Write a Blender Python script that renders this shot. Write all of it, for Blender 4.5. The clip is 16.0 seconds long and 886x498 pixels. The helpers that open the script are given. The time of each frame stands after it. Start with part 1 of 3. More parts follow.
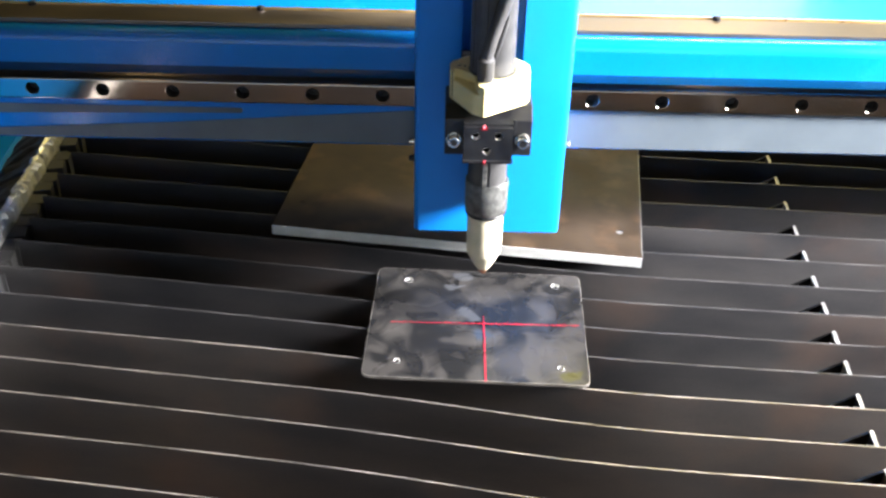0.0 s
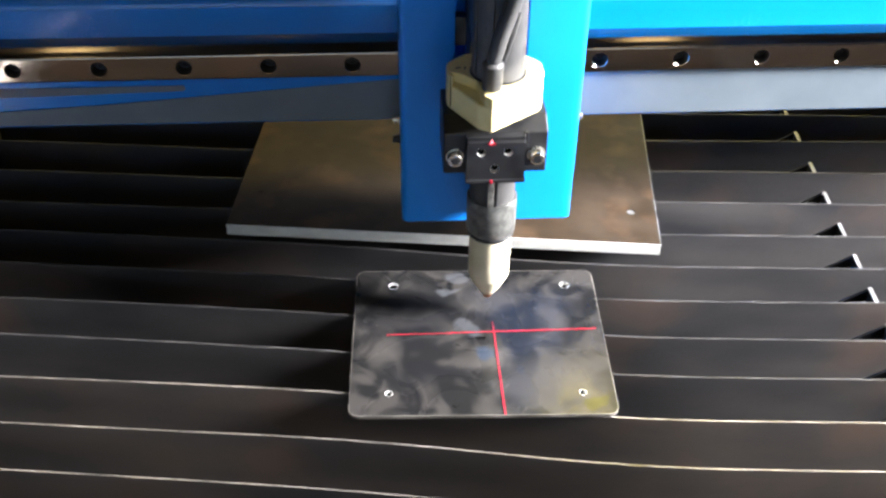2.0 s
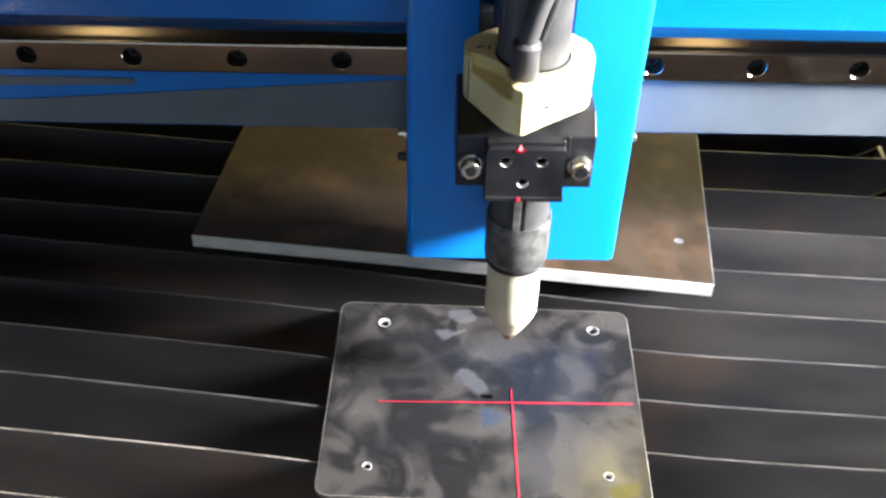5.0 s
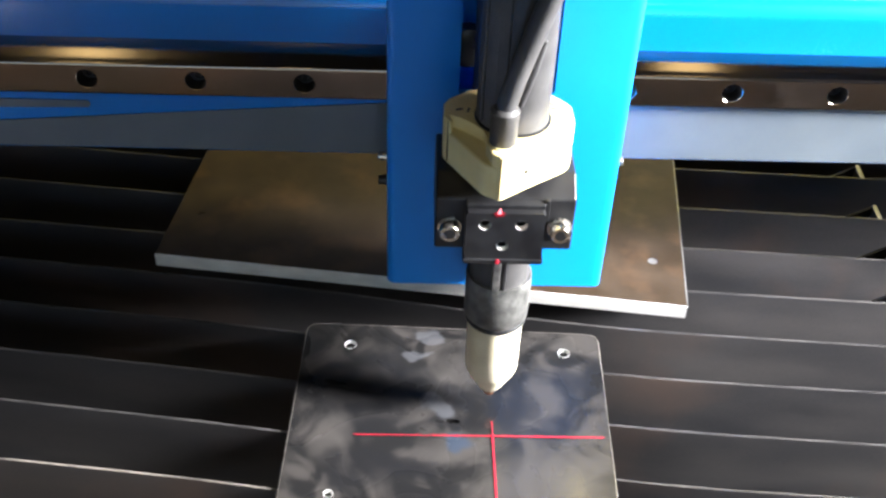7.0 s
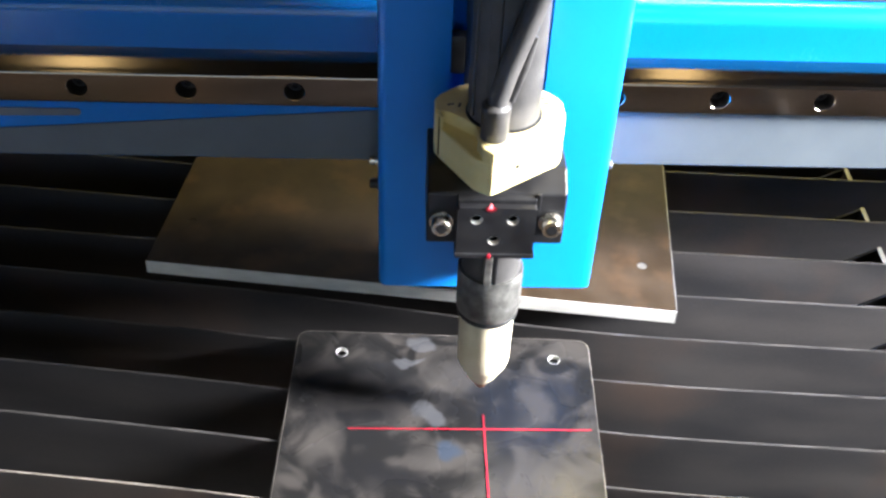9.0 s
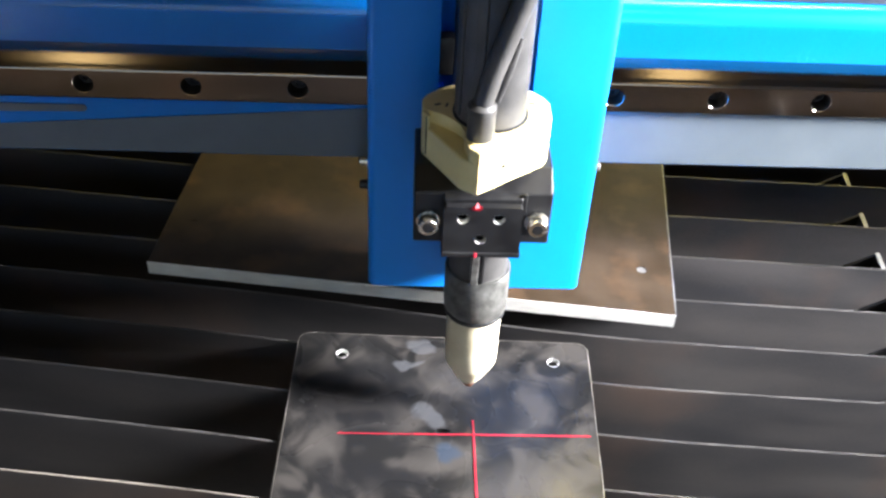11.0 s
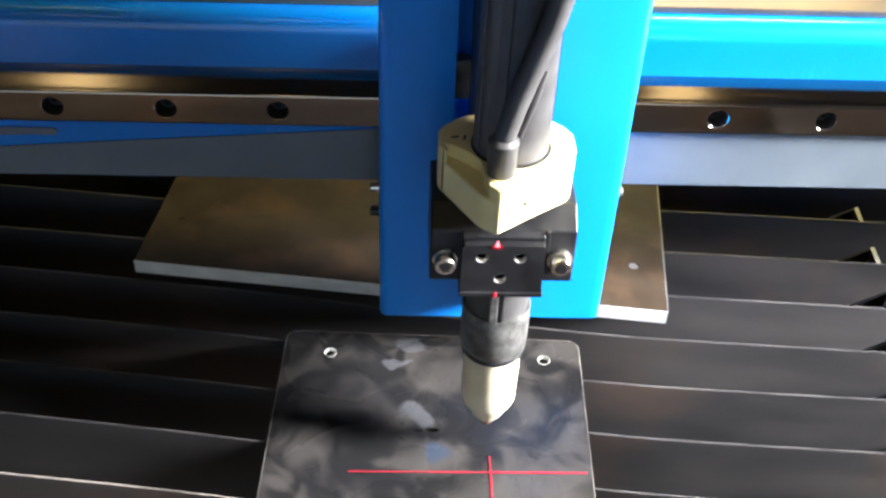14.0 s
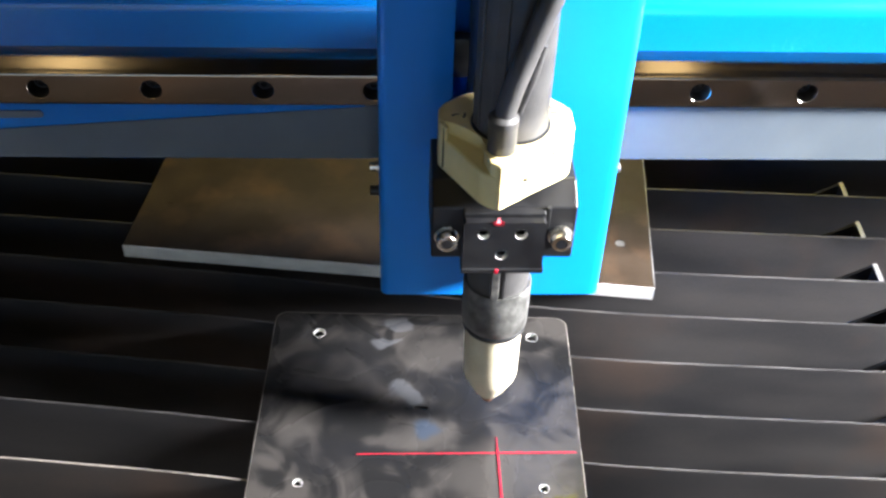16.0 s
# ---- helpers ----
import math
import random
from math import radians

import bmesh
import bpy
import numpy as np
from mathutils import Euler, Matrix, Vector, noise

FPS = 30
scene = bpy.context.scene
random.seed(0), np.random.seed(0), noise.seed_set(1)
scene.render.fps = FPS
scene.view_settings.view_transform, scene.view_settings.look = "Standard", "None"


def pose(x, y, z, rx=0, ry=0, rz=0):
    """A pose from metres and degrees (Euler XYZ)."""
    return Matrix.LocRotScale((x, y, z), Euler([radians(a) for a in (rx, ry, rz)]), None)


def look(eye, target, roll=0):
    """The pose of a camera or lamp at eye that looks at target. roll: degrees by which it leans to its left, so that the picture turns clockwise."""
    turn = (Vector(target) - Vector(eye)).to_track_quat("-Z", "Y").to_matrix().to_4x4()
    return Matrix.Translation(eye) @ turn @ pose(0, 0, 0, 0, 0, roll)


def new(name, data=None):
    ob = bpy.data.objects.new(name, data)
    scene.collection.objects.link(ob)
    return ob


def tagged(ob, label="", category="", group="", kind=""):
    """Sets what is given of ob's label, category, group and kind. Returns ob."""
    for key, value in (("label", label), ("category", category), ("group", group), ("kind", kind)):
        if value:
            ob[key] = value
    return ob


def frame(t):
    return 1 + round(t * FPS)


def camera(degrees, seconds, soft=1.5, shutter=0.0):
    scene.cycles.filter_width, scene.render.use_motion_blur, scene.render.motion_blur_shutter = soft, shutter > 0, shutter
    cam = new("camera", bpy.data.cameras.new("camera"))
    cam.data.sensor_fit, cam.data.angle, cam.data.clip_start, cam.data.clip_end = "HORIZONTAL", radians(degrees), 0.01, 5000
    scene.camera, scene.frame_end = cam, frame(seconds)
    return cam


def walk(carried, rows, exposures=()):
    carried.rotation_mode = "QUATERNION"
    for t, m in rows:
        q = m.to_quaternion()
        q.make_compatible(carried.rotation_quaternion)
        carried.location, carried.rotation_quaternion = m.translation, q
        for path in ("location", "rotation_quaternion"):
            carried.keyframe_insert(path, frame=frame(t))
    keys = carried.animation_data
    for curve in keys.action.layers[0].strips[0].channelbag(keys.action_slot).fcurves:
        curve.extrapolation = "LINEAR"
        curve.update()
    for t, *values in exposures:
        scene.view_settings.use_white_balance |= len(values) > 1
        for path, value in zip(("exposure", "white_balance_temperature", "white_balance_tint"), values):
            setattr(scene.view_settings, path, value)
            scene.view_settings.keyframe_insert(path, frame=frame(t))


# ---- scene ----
cam = camera(45.67, 16.0, soft=2.6)
PATH = (
    (0.0, pose(0.0284, -0.7687, 0.5457, 56.306, -1.139, 0.626)),
    (0.5, pose(0.0423, -0.7107, 0.5324, 54.022, -0.933, 1.176)),
    (1.0, pose(0.0280, -0.6711, 0.5299, 52.545, -1.180, 0.111)),
    (1.5, pose(0.0173, -0.6433, 0.5218, 52.064, -1.047, -1.226)),
    (2.0, pose(-0.0036, -0.6118, 0.5221, 51.464, -0.604, -3.401)),
    (2.5, pose(-0.0372, -0.5713, 0.5177, 50.841, -0.470, -5.260)),
    (3.0, pose(-0.0535, -0.5318, 0.5055, 50.515, -0.246, -6.734)),
    (3.5, pose(-0.0320, -0.5135, 0.4955, 49.813, -0.205, -4.570)),
    (3.7, pose(-0.0178, -0.5083, 0.4921, 49.605, -0.406, -2.954)),
    (5.8, pose(0.0320, -0.4651, 0.4547, 49.862, -1.421, -0.122)),
    (6.0, pose(0.0344, -0.4647, 0.4557, 50.048, -1.480, -0.150)),
    (6.5, pose(0.0335, -0.4621, 0.4575, 50.174, -1.812, -0.565)),
    (7.0, pose(0.0368, -0.4615, 0.4572, 50.445, -1.900, -0.618)),
    (7.5, pose(0.0349, -0.4598, 0.4596, 50.397, -2.056, -0.984)),
    (8.0, pose(0.0344, -0.4598, 0.4600, 50.473, -2.148, -1.151)),
    (8.5, pose(0.0371, -0.4601, 0.4595, 50.487, -2.055, -1.150)),
    (9.0, pose(0.0369, -0.4551, 0.4683, 49.751, -2.038, -1.137)),
    (11.5, pose(0.0359, -0.4582, 0.4697, 49.975, -2.436, -0.799)),
    (12.0, pose(0.0451, -0.4560, 0.4658, 49.920, -2.042, -0.483)),
    (12.5, pose(0.0471, -0.4551, 0.4642, 49.911, -1.867, -0.580)),
    (13.0, pose(0.0459, -0.4562, 0.4629, 50.116, -1.864, -0.871)),
    (13.5, pose(0.0448, -0.4529, 0.4649, 49.814, -1.892, -1.081)),
    (14.0, pose(0.0442, -0.4519, 0.4663, 49.698, -2.029, -1.078)),
    (14.5, pose(0.0476, -0.4555, 0.4644, 49.966, -1.960, -1.090)),
    (15.0, pose(0.0439, -0.4516, 0.4697, 49.516, -2.056, -1.286)),
    (15.5, pose(0.0432, -0.4570, 0.4625, 49.819, -2.111, -1.312)),
    (16.0, pose(0.0479, -0.4579, 0.4649, 49.043, -1.626, -1.901)),
)
walk(cam, PATH)

# ---- world and light: a workshop with daylight from a wide door at the side and a tall window behind ----
world = bpy.data.worlds.new("world")
scene.world = world
world.use_nodes = True
wn = world.node_tree
sky = wn.nodes.new("ShaderNodeTexSky")
sky.sky_type, sky.sun_disc = "NISHITA", False
sky.sun_elevation, sky.sun_rotation = radians(35), radians(120)
wn.links.new(sky.outputs[0], wn.nodes["Background"].inputs[0])
wn.nodes["Background"].inputs[1].default_value = 0.22
scene.view_settings.exposure = 0.12


def area(name, m, sx, sy, power, colour, spread):
    lamp = bpy.data.lights.new(name, "AREA")
    lamp.shape, lamp.size, lamp.size_y, lamp.energy, lamp.color = "RECTANGLE", sx, sy, power, colour
    lamp.spread = radians(spread)
    ob = new(name, lamp)
    ob.matrix_world = m
    return ob


area("daylight_door", look((1.60, -0.31, 0.84), (0.12, -0.05, 0.06)), 0.40, 0.64, 67.0, (0.97, 0.97, 1.0), 72)
area("daylight_clerestory", look((1.45, 3.12, 3.55), (0.2, 0.0, 0.1)), 1.5, 1.4, 27.0, (1.0, 0.80, 0.20), 80)
area("daylight_window", look((0.85, 3.1, 1.75), (0.2, 0.0, 0.1)), 1.1, 1.3, 3.0, (1.0, 0.97, 0.90), 80)


# ---- materials ----
def material(name, a, b, rough=0.5, metal=0.0, grain=900.0, stain=35.0, bump=0.05, spread=0.12, coat=0.0, island=0.0, stretch=(1, 1, 1)):
    """Two tones mixed by a coarse stain and a fine grain, with roughness and relief that follow the grain."""
    m = bpy.data.materials.new(name)
    m.use_nodes = True
    t, p = m.node_tree, m.node_tree.nodes["Principled BSDF"]
    n, link = t.nodes.new, t.links.new
    co, mp = n("ShaderNodeTexCoord"), n("ShaderNodeMapping")
    mp.inputs["Scale"].default_value = stretch
    link(co.outputs["Object"], mp.inputs[0])
    big, fine = n("ShaderNodeTexNoise"), n("ShaderNodeTexNoise")
    for node, scale, detail in ((big, stain, 6), (fine, grain, 3)):
        node.inputs["Scale"].default_value, node.inputs["Detail"].default_value = scale, detail
        link(mp.outputs[0], node.inputs["Vector"])
    add = n("ShaderNodeMath")
    add.operation = "MULTIPLY_ADD"
    add.inputs[1].default_value = 0.35
    link(fine.outputs[0], add.inputs[0])
    link(big.outputs[0], add.inputs[2])
    ramp = n("ShaderNodeMapRange")
    ramp.inputs[1].default_value, ramp.inputs[2].default_value = 0.50, 0.86
    link(add.outputs[0], ramp.inputs[0])
    mix = n("ShaderNodeMix")
    mix.data_type = "RGBA"
    mix.inputs[6].default_value, mix.inputs[7].default_value = (*a, 1), (*b, 1)
    link(ramp.outputs[0], mix.inputs[0])
    link(mix.outputs[2], p.inputs["Base Color"])
    rr = n("ShaderNodeMapRange")
    rr.inputs[3].default_value, rr.inputs[4].default_value = max(rough - spread, 0.03), min(rough + spread, 1)
    link(add.outputs[0], rr.inputs[0])
    rr.inputs[1].default_value, rr.inputs[2].default_value = 0.4, 0.95
    link(rr.outputs[0], p.inputs["Roughness"])
    p.inputs["Metallic"].default_value, p.inputs["Coat Weight"].default_value, p.inputs["Coat Roughness"].default_value = metal, coat, 0.08
    if bump:
        bu = n("ShaderNodeBump")
        bu.inputs["Strength"].default_value, bu.inputs["Distance"].default_value = bump, 0.001
        link(fine.outputs[0], bu.inputs["Height"])
        link(bu.outputs[0], p.inputs["Normal"])
    return m


def glow(name, colour, strength):
    m = bpy.data.materials.new(name)
    m.use_nodes = True
    p = m.node_tree.nodes["Principled BSDF"]
    p.inputs["Base Color"].default_value = (*[c * 0.3 for c in colour], 1)
    p.inputs["Emission Color"].default_value, p.inputs["Emission Strength"].default_value = (*colour, 1), strength
    return m


BLUE = material("blue_enamel", (0.0, 0.215, 0.74), (0.0, 0.235, 0.80), 0.42, grain=1500, stain=20, bump=0.02, spread=0.05, coat=0.15)
BEAM_BLUE = material("blue_gloss_paint", (0.0, 0.16, 0.54), (0.0, 0.18, 0.60), 0.26, grain=1200, stain=8, bump=0.03, spread=0.06, coat=0.3)
GREY = material("grey_paint", (0.092, 0.112, 0.130), (0.115, 0.137, 0.157), 0.5, grain=1500, stain=25, bump=0.02, spread=0.06)
RAIL_STEEL = material("ground_rail_steel", (0.25, 0.215, 0.19), (0.37, 0.32, 0.285), 0.08, 1.0, grain=1800, stain=20, bump=0.01, spread=0.06, stretch=(0.15, 1, 1))
# Near-black tone puts the shade inside the counterbores into the colour.
SHADED_BORE = material("shaded_bore_steel", (0.025, 0.023, 0.022), (0.06, 0.055, 0.05), 0.5, 0.4, grain=1500, stain=60, bump=0.05)
BRIGHT_STEEL = material("bright_bolt_steel", (0.62, 0.58, 0.5), (0.75, 0.72, 0.66), 0.25, 1.0, grain=2500, stain=120, bump=0.05)
RACK_STEEL = material("brown_oiled_steel", (0.16, 0.13, 0.11), (0.25, 0.20, 0.16), 0.35, 0.9, grain=1500, stain=30, bump=0.05, stretch=(0.3, 1, 1))
BRASS_EDGE = material("tarnished_edge", (0.42, 0.27, 0.1), (0.55, 0.38, 0.16), 0.35, 0.8, grain=900, stain=50)
SLAT_STEEL = material("slat_steel", (0.032, 0.032, 0.035), (0.068, 0.063, 0.062), 0.45, 0.2, grain=1100, stain=15, bump=0.06, spread=0.12, stretch=(0.5, 1, 1.6))


def rusted(m, colour, scale, lo, hi):
    """Lays cloudy rust patches over the two tones of a material."""
    t = m.node_tree
    n, link, p = t.nodes.new, t.links.new, t.nodes["Principled BSDF"]
    before = p.inputs["Base Color"].links[0].from_socket
    co, noise, reach, mix = n("ShaderNodeTexCoord"), n("ShaderNodeTexNoise"), n("ShaderNodeMapRange"), n("ShaderNodeMix")
    noise.inputs["Scale"].default_value, noise.inputs["Detail"].default_value = scale, 7
    link(co.outputs["Object"], noise.inputs["Vector"])
    link(noise.outputs[0], reach.inputs[0])
    reach.inputs[1].default_value, reach.inputs[2].default_value, reach.inputs[4].default_value = lo, hi, 0.7
    mix.data_type = "RGBA"
    mix.inputs[7].default_value = (*colour, 1)
    link(reach.outputs[0], mix.inputs[0])
    link(before, mix.inputs[6])
    link(mix.outputs[2], p.inputs["Base Color"])


rusted(SLAT_STEEL, (0.125, 0.080, 0.060), 8.0, 0.53, 0.78)
# Rusty front slats; base tone also raised to make up for weak light there.
PALE_RUSTY_SLAT = material("pale_rusty_slat_steel", (0.058, 0.054, 0.054), (0.115, 0.095, 0.084), 0.48, 0.1, grain=1100, stain=13, bump=0.08, spread=0.12, stretch=(0.5, 1, 1.6))
rusted(PALE_RUSTY_SLAT, (0.20, 0.115, 0.075), 8.0, 0.50, 0.76)
EDGE_STEEL = material("cut_edge_steel", (0.03, 0.029, 0.029), (0.095, 0.09, 0.086), 0.5, 0.2, grain=700, stain=30, bump=0.2)
TOOTH_EDGE = material("worn_tooth_steel", (0.12, 0.117, 0.115), (0.27, 0.265, 0.26), 0.45, 0.2, grain=900, stain=60, bump=0.15)
NEW_EDGE = material("fresh_edge_steel", (0.08, 0.074, 0.068), (0.30, 0.27, 0.24), 0.42, 0.4, grain=600, stain=25, bump=0.15)
SLAB_STEEL = material("slab_mill_scale", (0.022, 0.0135, 0.007), (0.052, 0.036, 0.023), 0.55, 0.0, grain=1300, stain=28, bump=0.12)
SLAB_EDGE = material("sawn_slab_edge", (0.70, 0.68, 0.64), (0.86, 0.84, 0.80), 0.5, 0.2, grain=1500, stain=60, bump=0.15, stretch=(1, 1, 3))
SLAB_STEEL.node_tree.nodes["Principled BSDF"].inputs["Specular IOR Level"].default_value = 0.2
rusted(SLAB_STEEL, (0.10, 0.055, 0.028), 24.0, 0.52, 0.72)
CREAM = material("cream_plastic", (0.70, 0.58, 0.26), (0.78, 0.67, 0.34), 0.42, grain=1300, stain=60, bump=0.05, spread=0.06)
NOZZLE = material("fired_ceramic", (0.62, 0.55, 0.38), (0.74, 0.67, 0.50), 0.5, grain=1200, stain=70, bump=0.08)
BLACK = material("black_anodised", (0.005, 0.005, 0.006), (0.012, 0.012, 0.013), 0.4, 0.0, grain=2200, stain=80, bump=0.06)
RUBBER = material("dark_rubber", (0.036, 0.035, 0.035), (0.068, 0.065, 0.063), 0.46, grain=1600, stain=70, bump=0.12)
COLLAR = material("scuffed_grey_collar", (0.07, 0.07, 0.065), (0.19, 0.185, 0.175), 0.42, 0.5, grain=1500, stain=150, bump=0.15)
COPPER = material("sooty_copper", (0.30, 0.13, 0.07), (0.55, 0.27, 0.15), 0.4, 0.9, grain=2500, stain=300)
PIT = material("unlit_bore", (0.001, 0.001, 0.001), (0.002, 0.002, 0.002), 1.0, bump=0.0)
PIT.node_tree.nodes["Principled BSDF"].inputs["Specular IOR Level"].default_value = 0.1
DARK = material("oily_dark_floor", (0.012, 0.012, 0.013), (0.03, 0.028, 0.026), 0.7, grain=600, stain=12)
FLAP = material("black_rubber_flap", (0.012, 0.012, 0.014), (0.03, 0.03, 0.032), 0.35, grain=500, stain=30, bump=0.3)
SILVER = material("silver_trim", (0.66, 0.65, 0.62), (0.92, 0.91, 0.88), 0.32, 0.5, grain=800, stain=60, bump=0.3)
CONCRETE = material("workshop_concrete", (0.10, 0.095, 0.09), (0.17, 0.16, 0.15), 0.8, grain=90, stain=2, bump=0.2)
PLASTER = material("workshop_wall", (0.15, 0.16, 0.17), (0.20, 0.21, 0.22), 0.85, grain=120, stain=2, bump=0.1)
LASER = glow("red_laser_light", (1.0, 0.02, 0.07), 0.24)
TUBE = glow("warm_tube_light", (1.0, 0.76, 0.36), 2.9)
LASER_DIM = glow("faint_laser_light", (0.8, 0.02, 0.06), 0.13)
LASER_HALO = glow("scattered_laser_light", (0.7, 0.0, 0.03), 0.10)
LASER_DOT = glow("red_laser_source", (1.0, 0.22, 0.26), 3.0)


def plate_material():
    """Hot-rolled sheet: near-black scale with rubbed grey clouds, dark oval finger marks and pale wiped flakes."""
    m = bpy.data.materials.new("smeared_sheet_steel")
    m.use_nodes = True
    t, p = m.node_tree, m.node_tree.nodes["Principled BSDF"]
    n, link = t.nodes.new, t.links.new
    co = n("ShaderNodeTexCoord")

    def noise(scale, detail, twist, offset):
        mp, node = n("ShaderNodeMapping"), n("ShaderNodeTexNoise")
        mp.inputs["Location"].default_value = offset
        link(co.outputs["Object"], mp.inputs[0])
        link(mp.outputs[0], node.inputs["Vector"])
        node.inputs["Scale"].default_value, node.inputs["Detail"].default_value, node.inputs["Distortion"].default_value = scale, detail, twist
        return node.outputs[0]

    def step(value, a, b, c=0.0, d=1.0):
        r = n("ShaderNodeMapRange")
        r.interpolation_type = "SMOOTHSTEP"
        for k, v in enumerate((a, b, c, d)):
            r.inputs[k + 1].default_value = v
        link(value, r.inputs[0])
        return r.outputs[0]

    def over(factor, below, colour):
        mix = n("ShaderNodeMix")
        mix.data_type = "RGBA"
        mix.inputs[7].default_value = (*colour, 1)
        link(factor, mix.inputs[0])
        if isinstance(below, tuple):
            mix.inputs[6].default_value = (*below, 1)
        else:
            link(below, mix.inputs[6])
        return mix.outputs[2]

    cloud = step(noise(36, 6, 1.1, (0, 0, 0)), 0.42, 0.64)
    tone = over(cloud, (0.010, 0.0098, 0.010), (0.034, 0.031, 0.029))
    wobble = n("ShaderNodeTexNoise")
    wobble.inputs["Scale"].default_value, wobble.inputs["Detail"].default_value = 48, 4
    link(co.outputs["Object"], wobble.inputs["Vector"])
    centred, spread_out, bent = n("ShaderNodeVectorMath"), n("ShaderNodeVectorMath"), n("ShaderNodeVectorMath")
    centred.operation, spread_out.operation, bent.operation = "SUBTRACT", "SCALE", "ADD"
    centred.inputs[1].default_value, spread_out.inputs[3].default_value = (0.5, 0.5, 0.5), 0.026
    link(wobble.outputs["Color"], centred.inputs[0])
    link(centred.outputs[0], spread_out.inputs[0])
    link(co.outputs["Object"], bent.inputs[0])
    link(spread_out.outputs[0], bent.inputs[1])

    def smear(below, x, y, rx, ry, turn, colour, strength, edge):
        """An oval colour patch with an uneven outline, mostly finger and rag marks."""
        flat, mp, far = n("ShaderNodeVectorMath"), n("ShaderNodeMapping"), n("ShaderNodeVectorMath")
        flat.operation, far.operation, mp.vector_type = "MULTIPLY", "LENGTH", "TEXTURE"
        flat.inputs[1].default_value = (1, 1, 0)
        mp.inputs["Location"].default_value, mp.inputs["Rotation"].default_value, mp.inputs["Scale"].default_value = (x, y, 0), (0, 0, radians(turn)), (rx, ry, 1)
        link(bent.outputs[0], flat.inputs[0])
        link(flat.outputs[0], mp.inputs[0])
        link(mp.outputs[0], far.inputs[0])
        return over(step(far.outputs["Value"], 1.0 - edge, 1.0 + edge, strength, 0.0), below, colour)

    grey, dark, pale, blue, olive = (0.046, 0.042, 0.039), (0.0095, 0.0095, 0.0105), (0.085, 0.087, 0.095), (0.022, 0.034, 0.055), (0.036, 0.033, 0.010)
    # the first, large dark oval paints in the shade at the upper left
    for x, y, rx, ry, turn, colour in (
        (-0.052, 0.020, 0.032, 0.034, 3, dark), (-0.066, -0.012, 0.009, 0.017, -21, grey), (0.012, 0.041, 0.022, 0.013, 29, grey),
        (0.078, 0.066, 0.019, 0.009, -4, grey), (0.055, 0.019, 0.012, 0.014, 3, grey), (0.004, -0.019, 0.024, 0.009, 15, grey),
        (0.050, -0.045, 0.035, 0.020, 10, grey), (-0.050, -0.037, 0.020, 0.014, -15, dark), (-0.026, -0.034, 0.018, 0.008, -3, dark),
        (0.033, 0.002, 0.009, 0.022, -16, dark), (0.029, -0.006, 0.031, 0.006, -7, dark), (0.062, -0.001, 0.014, 0.010, -23, dark),
        (0.003, 0.019, 0.014, 0.008, -51, dark), (0.020, 0.029, 0.007, 0.008, -10, dark), (0.040, 0.014, 0.013, 0.011, -67, dark),
        (0.070, 0.031, 0.013, 0.011, 3, dark),
    ):
        tone = smear(tone, x, y, rx, ry, turn, colour, 0.62, 0.30 if colour == dark else 0.5)
    for x, y, rx, ry, turn in ((-0.007, 0.011, 0.0095, 0.0045, -40), (-0.015, 0.069, 0.008, 0.005, 3), (-0.020, 0.052, 0.009, 0.003, 3)):
        tone = smear(tone, x, y, rx, ry, turn, pale, 0.42, 0.2)
    tone = smear(tone, 0.005, -0.016, 0.007, 0.006, 3, blue, 0.7, 0.4)
    tone = smear(tone, 0.0775, -0.064, 0.0075, 0.0075, 0, olive, 0.85, 0.12)
    link(tone, p.inputs["Base Color"])
    link(step(noise(26, 4, 0.9, (0.7, 0.2, 0)), 0.38, 0.64, 0.22, 0.36), p.inputs["Roughness"])
    p.inputs["Metallic"].default_value, p.inputs["Specular IOR Level"].default_value = 0.0, 0.22
    b = n("ShaderNodeBump")
    b.inputs["Strength"].default_value, b.inputs["Distance"].default_value = 0.06, 0.001
    link(noise(900, 4, 0, (0, 0, 0)), b.inputs["Height"])
    link(b.outputs[0], p.inputs["Normal"])
    return m


SHEET = plate_material()


# ---- mesh helpers ----
def part(name, bm, mat, parent=None, label="", smooth=False):
    me = bpy.data.meshes.new(name)
    bmesh.ops.recalc_face_normals(bm, faces=bm.faces)
    for f in bm.faces:
        f.smooth = smooth
    bm.to_mesh(me)
    bm.free()
    me.materials.append(mat)
    ob = new(name, me)
    if smooth:
        me.set_sharp_from_angle(angle=radians(35))
    if parent:
        ob.parent = parent
    return tagged(ob, label) if label else ob


def box(x0, x1, y0, y1, z0, z1, bevel=0.0, seg=2):
    bm = bmesh.new()
    bmesh.ops.create_cube(bm, size=1)
    for v in bm.verts:
        v.co = ((x0 + x1) / 2 + v.co.x * (x1 - x0), (y0 + y1) / 2 + v.co.y * (y1 - y0), (z0 + z1) / 2 + v.co.z * (z1 - z0))
    if bevel:
        bmesh.ops.bevel(bm, geom=bm.edges[:], offset=bevel, segments=seg, profile=0.5, affect="EDGES")
    return bm


